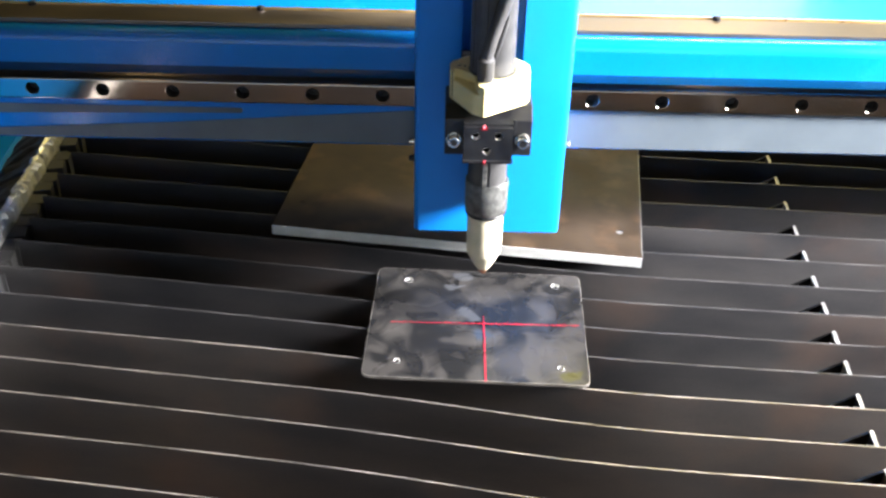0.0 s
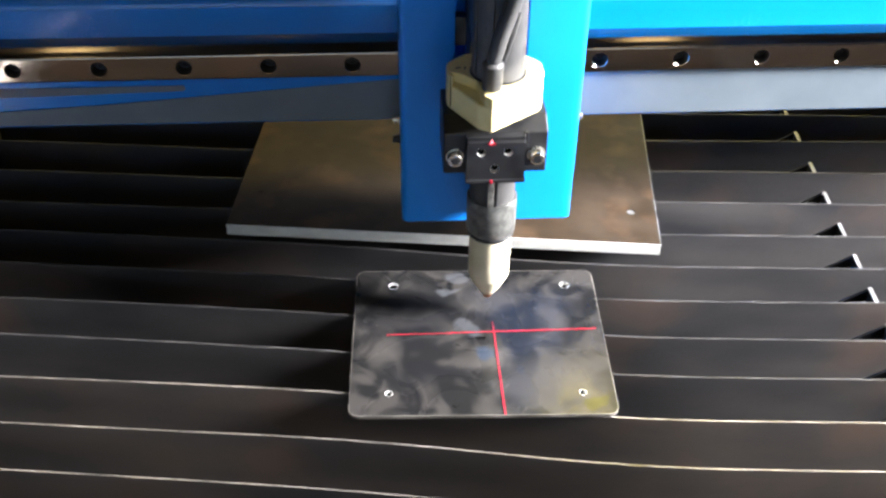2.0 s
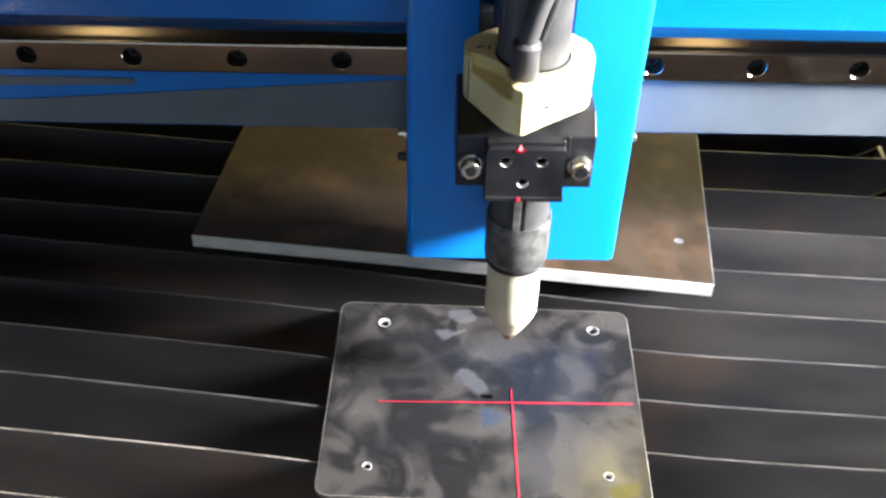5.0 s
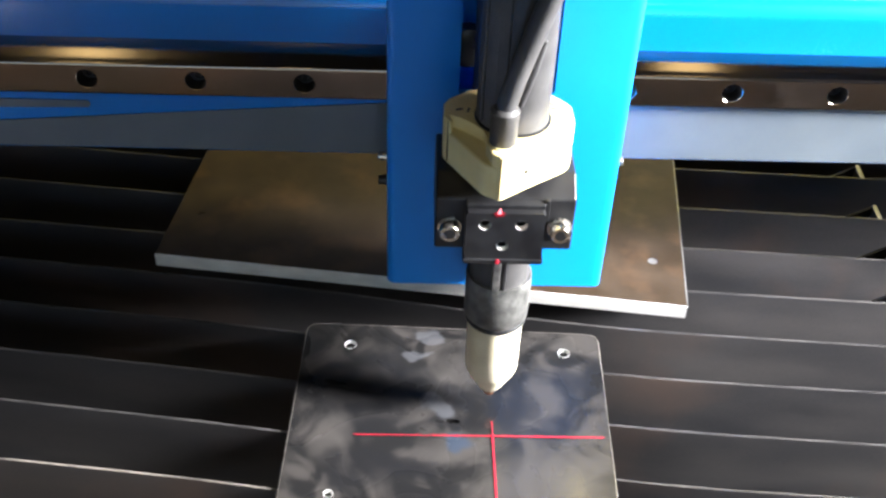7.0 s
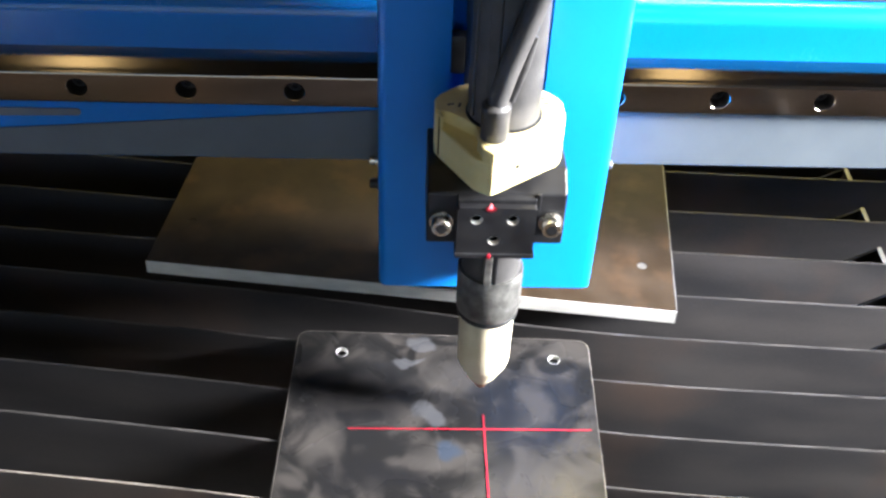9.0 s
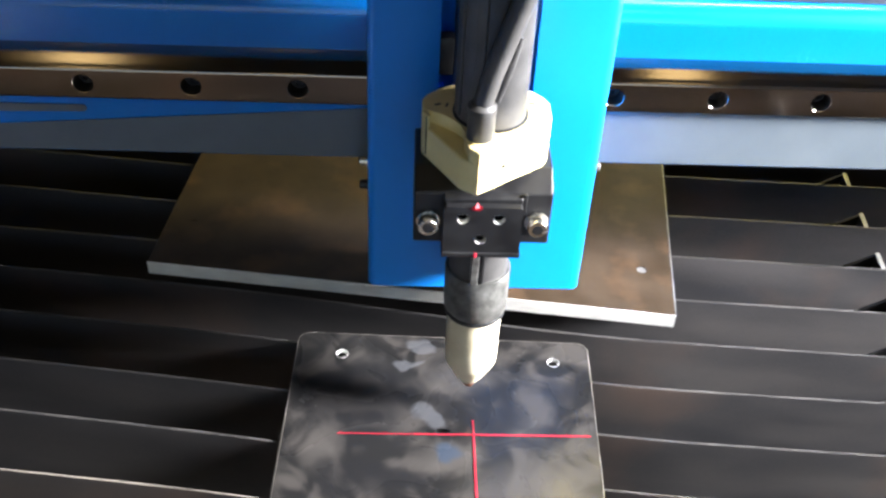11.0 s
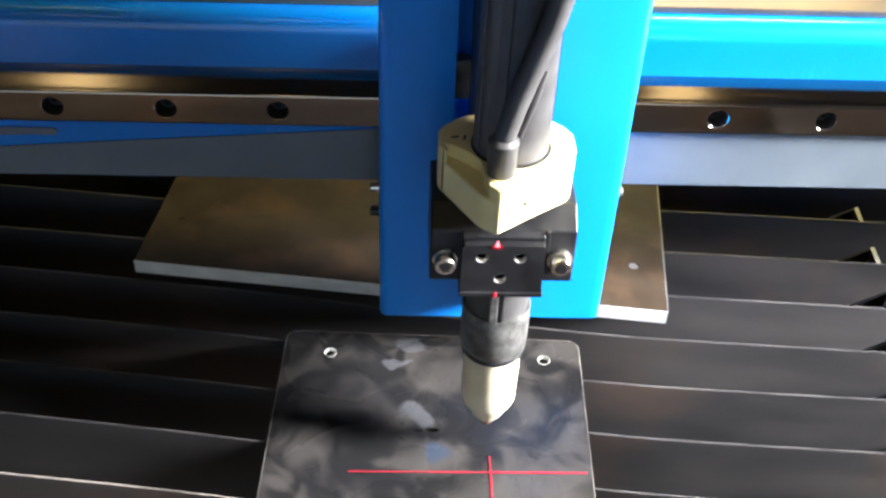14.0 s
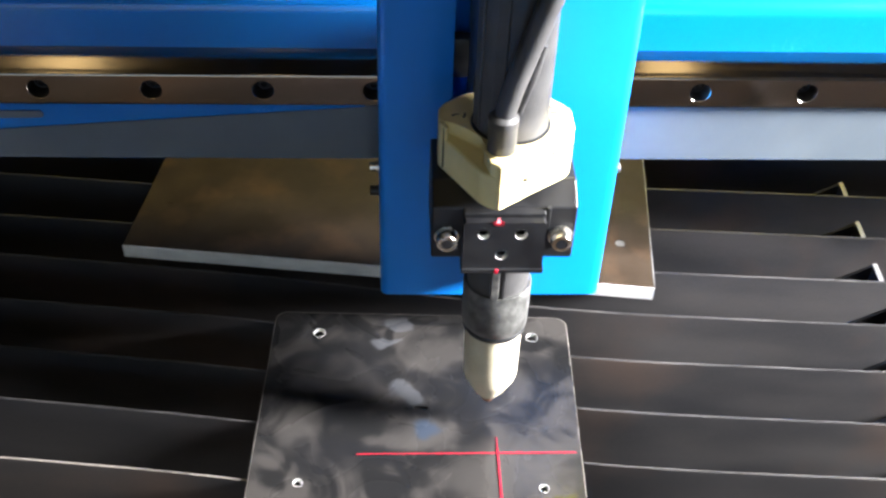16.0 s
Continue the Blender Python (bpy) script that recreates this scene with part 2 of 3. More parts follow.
def prism(points, axis, a, b, bevel=0.0):
    """A closed outline swept along an axis from a to b; the points lie on the other two axes in x, y, z order."""
    bm = bmesh.new()

    def put(p, h):
        return {"x": (h, p[0], p[1]), "y": (p[0], h, p[1]), "z": (p[0], p[1], h)}[axis]

    lo, hi = [bm.verts.new(put(p, a)) for p in points], [bm.verts.new(put(p, b)) for p in points]
    bm.faces.new(lo), bm.faces.new(hi[::-1])
    for i in range(len(points)):
        j = (i + 1) % len(points)
        bm.faces.new((lo[i], lo[j], hi[j], hi[i]))
    if bevel:
        bmesh.ops.bevel(bm, geom=bm.edges[:], offset=bevel, segments=2, profile=0.5, affect="EDGES")
    return bm


def lathe(profile, cx, cy, seg=40):
    """Rings of (radius, z) about a vertical axis, closed at both ends."""
    bm = bmesh.new()
    rings = [[bm.verts.new((cx + rad * math.cos(2 * math.pi * i / seg), cy + rad * math.sin(2 * math.pi * i / seg), z)) for i in range(seg)] for rad, z in profile]
    for lo, hi in zip(rings, rings[1:]):
        for i in range(seg):
            j = (i + 1) % seg
            bm.faces.new((lo[i], lo[j], hi[j], hi[i]))
    bm.faces.new(rings[0]), bm.faces.new(rings[-1][::-1])
    return bm


def turned(profile, m, seg=24):
    """As lathe, about the local z axis of the pose m."""
    bm = lathe(profile, 0, 0, seg)
    bmesh.ops.transform(bm, matrix=m, verts=bm.verts)
    return bm


def tube(path, radii, seg=20):
    bm = bmesh.new()
    pts, rings = [Vector(p) for p in path], []
    for i, p in enumerate(pts):
        d = (pts[min(i + 1, len(pts) - 1)] - pts[max(i - 1, 0)]).normalized()
        u = d.cross(Vector((0, 1, 0.01))).normalized()
        v = d.cross(u)
        rings.append([bm.verts.new(p + radii[i] * (math.cos(2 * math.pi * k / seg) * u + math.sin(2 * math.pi * k / seg) * v)) for k in range(seg)])
    for lo, hi in zip(rings, rings[1:]):
        for i in range(seg):
            j = (i + 1) % seg
            bm.faces.new((lo[i], lo[j], hi[j], hi[i]))
    bm.faces.new(rings[0]), bm.faces.new(rings[-1][::-1])
    return bm


def thing(name, label, category, group="", kind="", at=None):
    ob = new(name)
    ob.empty_display_size = 0.05
    if at:
        ob.matrix_basis = at
    return tagged(ob, label, category, group, kind)


# ---- the workshop ----
def workshop():
    x0, x1, y0, y1, z0, z1 = -9.0, 2.7, -5.0, 3.2, -0.8, 4.6
    tagged(part("floor", box(x0, x1, y0, y1, z0 - 0.1, z0), CONCRETE), "grey worn concrete workshop floor", "floor", kind="structure")
    tagged(part("ceiling", box(x0, x1, y0, y1, z1, z1 + 0.1), PLASTER), "pale plain workshop ceiling", "ceiling", kind="structure")
    tagged(part("wall_west", box(x0 - 0.15, x0, y0, y1, z0, z1), PLASTER), "pale plain workshop wall", "wall", kind="structure")
    tagged(part("wall_end", box(x1, x1 + 0.15, y0, y1, z0, z1), PLASTER), "pale plain workshop wall", "wall", kind="structure")
    for name, holes, along in (("wall_east", (-0.56, -0.06, 0.46, 1.22), "y"), ("wall_north", (0.25, 2.25, 1.05, 4.35), "x"), ("wall_south", (-2.6, 1.8, -0.78, 2.9), "x")):
        a, b, lo, hi = holes
        bm = bmesh.new()
        s, e = (y0, 1.0) if along == "y" else (x0, x1)
        for u0, u1, v0, v1 in ((s, a, z0, z1), (b, e, z0, z1), (a, b, z0, lo), (a, b, hi, z1)):
            q = box(1.65, 1.75, u0, u1, v0, v1) if along == "y" else box(u0, u1, *((y0 - 0.15, y0) if name == "wall_south" else (y1, y1 + 0.15)), v0, v1)
            me = bpy.data.meshes.new("piece")
            q.to_mesh(me)
            q.free()
            bm.from_mesh(me)
            bpy.data.meshes.remove(me)
        tagged(part(name, bm, PLASTER), "pale workshop wall with a tall opening", "wall", kind="structure")


workshop()


def ceiling_lamp(x, y):
    lamp = thing("ceiling_lamp", "warm glowing tube lamp under the workshop ceiling", "ceiling lamp", "workshop ceiling lamps", at=pose(x, y, 4.6))
    part("housing", box(-0.16, 0.16, -0.65, 0.65, -0.05, 0.0, 0.006), PLASTER, lamp)
    part("tube", box(-0.12, 0.12, -0.6, 0.6, -0.07, -0.052, 0.005), TUBE, lamp, "warm white diffuser")


# The last two lamps are added to put gold reflections on the rail top.
for lamp_x, lamp_y in ((1.25, -2.5), (0.55, -2.5), (-0.6, -2.9), (-1.7, -2.9), (-3.0, -2.9), (-1.5, 0.9), (1.35, 0.9)):
    ceiling_lamp(lamp_x, lamp_y)

# ---- cutting table ----
TOP = -0.0025
BEND = ((-0.55, 0.1065), (-0.361, 0.0862), (-0.1855, 0.0656), (-0.0366, 0.0475), (0.15, 0.0139), (0.36, 0.0), (0.95, -0.035))


def bend(x):
    """How far a slat lies behind its place at the support, at x: the slats are sprung into a slight S."""
    total = 0.0
    for k in range(-3, 4):
        total += float(np.interp(x + 0.02 * k, [b[0] for b in BEND], [b[1] for b in BEND]))
    return total / 7


def support_x(y):
    return 0.3685 + 0.0642 * y


def slat(y_support, seed, newer):
    rnd = random.Random(seed)
    xs = [-0.372 + 1.2 * i / 60 for i in range(61)]
    ph, amp = rnd.uniform(0, 6), rnd.uniform(0.0003, 0.0009)

    def row(x):
        return y_support + bend(x) + amp * math.sin(9 * x + ph), TOP + 0.0004 * math.sin(14 * x + 2 * ph)

    def strip(z_hi, z_lo, half):
        bm = bmesh.new()
        rings = []
        for x in xs:
            y, z = row(x)
            rings.append([bm.verts.new(v) for v in ((x, y - half, z + z_lo), (x, y + half, z + z_lo), (x, y + half, z + z_hi), (x, y - half, z + z_hi))])
        for p, q in zip(rings, rings[1:]):
            for i in range(4):
                j = (i + 1) % 4
                bm.faces.new((p[i], p[j], q[j], q[i]))
        bm.faces.new(rings[0]), bm.faces.new(rings[-1][::-1])
        return bm

    body = part("slat", strip(-0.0007, -0.085, 0.0006), PALE_RUSTY_SLAT if newer else SLAT_STEEL, smooth=True)
    tagged(body, "thin rusty steel slat standing on edge, bright along its top" if newer else "thin dark steel slat standing on edge in the cutting table", "slat", "slats of the cutting table")
    part("cut_edge", strip(0.0, -0.0007, 0.0005 if newer else 0.0004), NEW_EDGE if newer else EDGE_STEEL, body, "bright fresh top edge" if newer else "dull worn top edge")


SLAT_YS = (0.420, 0.374, 0.329, 0.283, 0.2375, 0.1900, 0.1385, 0.0925, 0.0475, 0.0062, -0.0346, -0.0758, -0.1152, -0.1560, -0.1975, -0.2375, -0.2790, -0.3210, -0.3630, -0.4050, -0.4470)


def cutting_table():
    for k, y in enumerate(SLAT_YS):
        slat(y, k, y < -0.13)
    table = thing("cutting_table", "blue cutting table frame with slotted slat supports", "cutting table")
    low = TOP - 0.034
    rail_a, rail_b = SLAT_YS[-1] - 0.02, SLAT_YS[0] + 0.02
    xa, xb = support_x(rail_a), support_x(rail_b)
    part("slat_support", prism(((xa - 0.0015, rail_a), (xa + 0.0015, rail_a), (xb + 0.0015, rail_b), (xb - 0.0015, rail_b)), "z", -0.15, low), SLAT_STEEL, table, "dark steel slat support bar")
    for y in SLAT_YS:
        a, b = y + 0.0012, y + 0.0185
        xa, xb = support_x(a), support_x(b)
        part("support_tooth", prism(((xa - 0.0015, a), (xa + 0.0015, a), (xb + 0.0015, b), (xb - 0.0015, b)), "z", low, TOP - 0.0016), SLAT_STEEL, table)
        part("tooth_edge", prism(((xa - 0.0016, a), (xa + 0.0016, a), (xb + 0.0016, b), (xb - 0.0016, b)), "z", TOP - 0.0016, TOP - 0.001), TOOTH_EDGE, table)
        # black plate added to give the dark wedge left of each tooth
        part("tooth_wedge", prism(((xb - 0.0016, TOP - 0.0018), (xb - 0.056, low), (xb - 0.0016, low)), "y", b - 0.0022, b - 0.0002), BLACK, table, "dark triangular plate added beside the tooth")
    lean = Matrix.Rotation(radians(2.1), 4, "Z")

    def slanted(name, bm, mat, label=""):
        bmesh.ops.transform(bm, matrix=Matrix.Translation((-0.363, 0, 0)) @ lean, verts=bm.verts)
        part(name, bm, mat, table, label)

    def crumple(profile, step, jitter, seed):
        """A thin folded strip along y whose outline is knocked about from station to station."""
        rnd, bm, rings = random.Random(seed), bmesh.new(), []
        for k in range(int(1.15 / step) + 1):
            rings.append([bm.verts.new((x + rnd.uniform(-j, j) * jitter, -0.55 + k * step + rnd.uniform(-0.3, 0.3) * step, z + rnd.uniform(-j, j) * jitter)) for x, z, j in profile])
        for p, q in zip(rings, rings[1:]):
            for i in range(len(profile)):
                j = (i + 1) % len(profile)
                bm.faces.new((p[i], p[j], q[j], q[i]))
        bm.faces.new(rings[0]), bm.faces.new(rings[-1][::-1])
        return bm

    slanted("end_strip", box(-0.021, -0.012, -0.55, 0.6, -0.1, TOP - 0.012, 0.001), SLAT_STEEL, "dark steel strip along the slat ends")
    for y in SLAT_YS:
        for cut in (0.0, 0.021):
            slanted("end_tab", prism(((-0.0205, y + cut + 0.060), (-0.0035, y + cut + 0.063), (-0.0055, y + cut + 0.080), (-0.0205, y + cut + 0.0795)), "z", -0.05, TOP - 0.006 - 0.05 * cut), DARK, "dark steel slat-end tab")
    slanted("trim_strip", crumple(((-0.031, -0.04, 0), (-0.0315, 0.004, 1), (-0.0285, 0.0078, 1), (-0.0245, 0.0068, 1), (-0.0215, 0.001, 1), (-0.021, -0.04, 0)), 0.0055, 0.0017, 5), SILVER, "bright crumpled metal edge")
    slanted("rubber_flap", crumple(((-0.0305, 0.002, 0.3), (-0.0305, -0.006, 0), (-0.075, -0.034, 0), (-0.078, -0.022, 0.5), (-0.062, -0.012, 1), (-0.046, -0.005, 1)), 0.009, 0.0030, 9), FLAP, "creased black rubber flap")
    slanted("side_frame", box(-0.33, -0.076, -0.6, 0.65, -0.6, -0.02, 0.006), BEAM_BLUE, "blue enamelled side frame")
    part("tray", box(-0.45, 0.86, -0.58, 0.6, -0.17, -0.15), DARK, table, "dark slag tray")
    part("front_frame", box(-0.45, 0.90, -0.64, -0.58, -0.6, -0.01, 0.005), BEAM_BLUE, table)
    part("back_frame", box(-0.45, 0.90, 0.60, 0.66, -0.6, -0.01, 0.005), BEAM_BLUE, table)
    part("right_frame", box(0.85, 0.92, -0.64, 0.66, -0.6, -0.01, 0.005), BEAM_BLUE, table)
    for x in (-0.5, 0.88):
        for y in (-0.58, 0.6):
            part("leg", box(x - 0.03, x + 0.03, y - 0.03, y + 0.03, -0.8, -0.595, 0.003), BEAM_BLUE, table)


cutting_table()


# ---- work pieces on the slats ----
def rounded(w, h, r, seg=6):
    pts = []
    for cx, cy, a0 in ((w / 2 - r, h / 2 - r, 0), (-w / 2 + r, h / 2 - r, 90), (-w / 2 + r, -h / 2 + r, 180), (w / 2 - r, -h / 2 + r, 270)):
        for i in range(seg + 1):
            a = radians(a0 + 90 * i / seg)
            pts.append((cx + r * math.cos(a), cy + r * math.sin(a)))
    return pts


def drilled(outline, holes, thick):
    """A flat blank with its upper face at z = 0 and holes right through it; holes: x, y, radius along x, radius along y."""
    bm = bmesh.new()
    loops = [outline] + [[(x + a * math.cos(2 * math.pi * i / 20), y + b * math.sin(2 * math.pi * i / 20)) for i in range(20)] for x, y, a, b in holes]
    for z in (0.0, -thick):
        edges = []
        for loop in loops:
            vs = [bm.verts.new((*p, z)) for p in loop]
            edges += [bm.edges.new((vs[i], vs[(i + 1) % len(vs)])) for i in range(len(vs))]
        bmesh.ops.triangle_fill(bm, edges=edges, use_beauty=True, use_dissolve=False)
    bm.verts.ensure_lookup_table()
    n, at = sum(len(q) for q in loops), 0
    for loop in loops:
        k = len(loop)
        for i in range(k):
            j = (i + 1) % k
            bm.faces.new((bm.verts[at + i], bm.verts[at + j], bm.verts[n + at + j], bm.verts[n + at + i]))
        at += k
    return bm


def sheet():
    ob = part("steel_sheet", drilled(rounded(0.181, 0.150, 0.007), ((-0.0623, 0.0575, 0.0036, 0.0036), (0.0683, 0.0575, 0.0036, 0.0036), (-0.0638, -0.0546, 0.0026, 0.0026), (0.0683, -0.0550, 0.0026, 0.0026), (0.0010, -0.0005, 0.0045, 0.0014)), 0.0024), SHEET)
    ob.matrix_basis = pose(0.0605, -0.0612, 0.0, 0, 0, -2.1)
    tagged(ob, "smeared dark steel test sheet with five drilled holes", "steel sheet")
    rim = bmesh.new()
    w = rounded(0.1814, 0.1504, 0.0072)
    n = rounded(0.1805, 0.1495, 0.0067)
    a, b = [rim.verts.new((*p, 0.00015)) for p in w], [rim.verts.new((*p, 0.00025)) for p in n]
    c = [rim.verts.new((*p, -0.0023)) for p in w]
    for i in range(len(w)):
        j = (i + 1) % len(w)
        rim.faces.new((a[i], a[j], b[j], b[i])), rim.faces.new((c[i], c[j], a[j], a[i]))
    for x, y, r in ((-0.0623, 0.0575, 0.0036), (0.0683, 0.0575, 0.0036), (-0.0638, -0.0546, 0.0026), (0.0683, -0.0550, 0.0026)):
        bore = lathe(((r + 0.0001, -0.0024), (r + 0.0001, 0.0002), (r - 0.0002, 0.0002), (r - 0.0003, -0.0024)), x, y, 24)
        bmesh.ops.delete(bore, geom=[f for f in bore.faces if len(f.verts) > 4], context="FACES_ONLY")
        part("hole_edge", bore, SILVER, ob, "bright drilled hole edge", True)
    part("sheet_edge", rim, NEW_EDGE, ob, "bright sheared edge")


def slab():
    ob = part("steel_slab", drilled([(-0.174, 0.0), (0.174, 0.0), (0.174, 0.24), (-0.174, 0.24)], ((-0.1556, 0.0450, 0.0028, 0.0028), (0.1538, 0.0426, 0.0034, 0.0034)), 0.0096), SLAB_STEEL)
    ob.matrix_basis = pose(0.0402, 0.0518, 0.0071, 0, 0, -7.05)
    tagged(ob, "thick brown-grey steel slab lying on the slats", "steel slab")
    part("sawn_edge", box(-0.1741, 0.1741, -0.0006, 0.0, -0.0095, 0.0003), SLAB_EDGE, ob, "bright sawn front edge")
    part("sawn_edge", box(0.174, 0.1746, -0.0006, 0.24, -0.0095, 0.0002), TOOTH_EDGE, ob, "grey sawn side edge")
    for x, y, r in ((-0.1556, 0.045, 0.0028), (0.1538, 0.0426, 0.0034)):
        part("filled_hole", turned(((r * 0.95, -0.006), (r * 0.95, -0.0004)), Matrix.Translation((x, y, 0)), 20), TOOTH_EDGE if x > 0 else SLAB_STEEL, ob)


sheet()
slab()


# ---- gantry: beam, rail, strips; it slides along y ----
RAIL_Y, RAIL_Z, HOLE_X, FACE_Y = 0.0486, 0.1533, -0.2648, 0.0661
X0, X1 = -0.9, 1.2


def gantry():
    g = thing("gantry", "blue gantry beam with a polished linear rail", "gantry")
    r, top, low, deep, step = 0.011, 0.2005, 0.1028, 0.20, 0.0530
    outline = [(step, low + 0.003), (step, 0.1424), (FACE_Y, 0.1424), (FACE_Y, top - r)]
    outline += [(FACE_Y + r - r * math.cos(radians(a)), top - r + r * math.sin(radians(a))) for a in range(10, 91, 10)]
    outline += [(deep, top), (deep, low), (step + 0.003, low)]
    part("beam", prism(outline, "x", X0, X1), BEAM_BLUE, g, "glossy blue box beam with a rounded upper corner", True)
    f, g0 = step - 0.0008, step - 0.0002
    band = [(X1, low + 0.003), (X1, 0.1424), (0.03, 0.1424), (0.03, 0.1405), (-0.203, 0.1224), (-0.44, 0.1085), (X0, 0.1085), (X0, low + 0.003)]
    part("grey_band", prism(band, "y", f, g0), GREY, g, "satin grey painted band")
    tip = [(-0.1490 + 0.0022 * math.cos(radians(a)), 0.1348 + 0.0022 * math.sin(radians(a))) for a in range(-80, 81, 20)]
    part("grey_stripe", prism(tip + [(-0.46, 0.1370), (-0.46, 0.1255)], "y", f, g0), GREY, g, "grey tapering stripe")
    part("rack_strip", box(X0, X1, 0.0790, 0.112, top + 0.0002, top + 0.004, 0.0006), RACK_STEEL, g, "brown oiled steel strip")
    part("strip_edge", box(X0, X1, 0.1122, 0.1155, top + 0.0002, top + 0.0052, 0.0006), BRASS_EDGE, g, "tarnished golden edge")
    for k in range(-2, 6):
        part("strip_bolt", turned(((0.0033, 0.0), (0.0033, 0.003), (0.0022, 0.0036)), Matrix.Translation((-0.1349 + 0.2007 * k, 0.1105, top + 0.004)), 12), BLACK, g)
    # rail, built in 60 mm lengths round its counterbores
    bm = bmesh.new()
    h, c, rad, n = 0.0100, 0.0016, 0.0057, 24
    y0, y1, y2 = RAIL_Y, RAIL_Y + 0.0016, FACE_Y
    count0, count1 = -10, 24
    for k in range(count0, count1):
        cx = HOLE_X + 0.06 * k
        ring, outer, deep_ring, lip = [], [], [], []
        for i in range(n):
            a = 2 * math.pi * (i + 0.5) / n
            ca, sa = math.cos(a), math.sin(a)
            s = min(0.03 / abs(ca), (h - c) / abs(sa))
            lip.append(bm.verts.new((cx + (rad + 0.0003) * ca, y0, RAIL_Z + (rad + 0.0003) * sa)))
            ring.append(bm.verts.new((cx + rad * ca, y0 + 0.0003, RAIL_Z + rad * sa)))
            deep_ring.append(bm.verts.new((cx + rad * ca, y0 + 0.011, RAIL_Z + rad * sa)))
            outer.append(bm.verts.new((cx + s * ca, y0, RAIL_Z + s * sa)))
        for i in range(n):
            j = (i + 1) % n
            bm.faces.new((outer[i], outer[j], lip[j], lip[i]))
            bm.faces.new((lip[i], lip[j], ring[j], ring[i]))
            # bore walls and floor take the shade-dark second material
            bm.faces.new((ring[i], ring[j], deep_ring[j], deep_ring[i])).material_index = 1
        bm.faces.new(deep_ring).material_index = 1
        for sx in (-1, 1):
            for sz in (-1, 1):
                q = [v for v in outer if sx * (v.co.x - cx) > 0 and sz * (v.co.z - RAIL_Z) > 0]
                side = max((v for v in q if abs(abs(v.co.x - cx) - 0.03) < 1e-6), key=lambda v: abs(v.co.z - RAIL_Z), default=None)
                flat = max((v for v in q if abs(abs(v.co.z - RAIL_Z) - (h - c)) < 1e-6), key=lambda v: abs(v.co.x - cx), default=None)
                if side and flat:
                    bm.faces.new((side, flat, bm.verts.new((cx + sx * 0.03, y0, RAIL_Z + sz * (h - c)))))
    xa, xb = HOLE_X + 0.06 * count0 - 0.03, HOLE_X + 0.06 * (count1 - 1) + 0.03
    for s in (-1, 1):
        prof = [(y0, h - c)] + [(y0 + c - c * math.cos(radians(a)), h - c + c * math.sin(radians(a))) for a in (22, 45, 68)] + [(y1, h), (y0 + 0.0090, h), (y0 + 0.0096, h - 0.0006), (y0 + 0.0150, h - 0.0006), (y2, h)]
        if s > 0:
            prof[4:] = [(y1, h), (y0 + 0.0060, h + 0.0021), (y0 + 0.0120, h + 0.0044), (y0 + 0.0168, h + 0.0062), (y2, h + 0.0062)]
        rows = [[bm.verts.new((x, y, RAIL_Z + s * z)) for y, z in prof] for x in (xa, xb)]
        for i in range(len(prof) - 1):
            bm.faces.new((rows[0][i], rows[0][i + 1], rows[1][i + 1], rows[1][i]))
    bmesh.ops.remove_doubles(bm, verts=bm.verts, dist=1e-6)
    rail = part("linear_rail", bm, RAIL_STEEL, g, "polished steel linear rail with counterbored holes", True)
    rail.data.materials.append(SHADED_BORE)
    cap = turned(((0.0041, 0.0), (0.0041, 0.0030), (0.0036, 0.0036), (0.0022, 0.0036), (0.0020, 0.0012)), pose(0, 0, 0, 90, 0, 0), 16)
    first = part("cap_screw", cap, BLACK, rail, "black socket screw", True)
    first.location = (HOLE_X, RAIL_Y + 0.0108, RAIL_Z)
    for k in range(-3, 16):
        if k:
            o = first.copy()
            scene.collection.objects.link(o)
            o.location.x = HOLE_X + 0.06 * k
    return g


GANTRY = gantry()


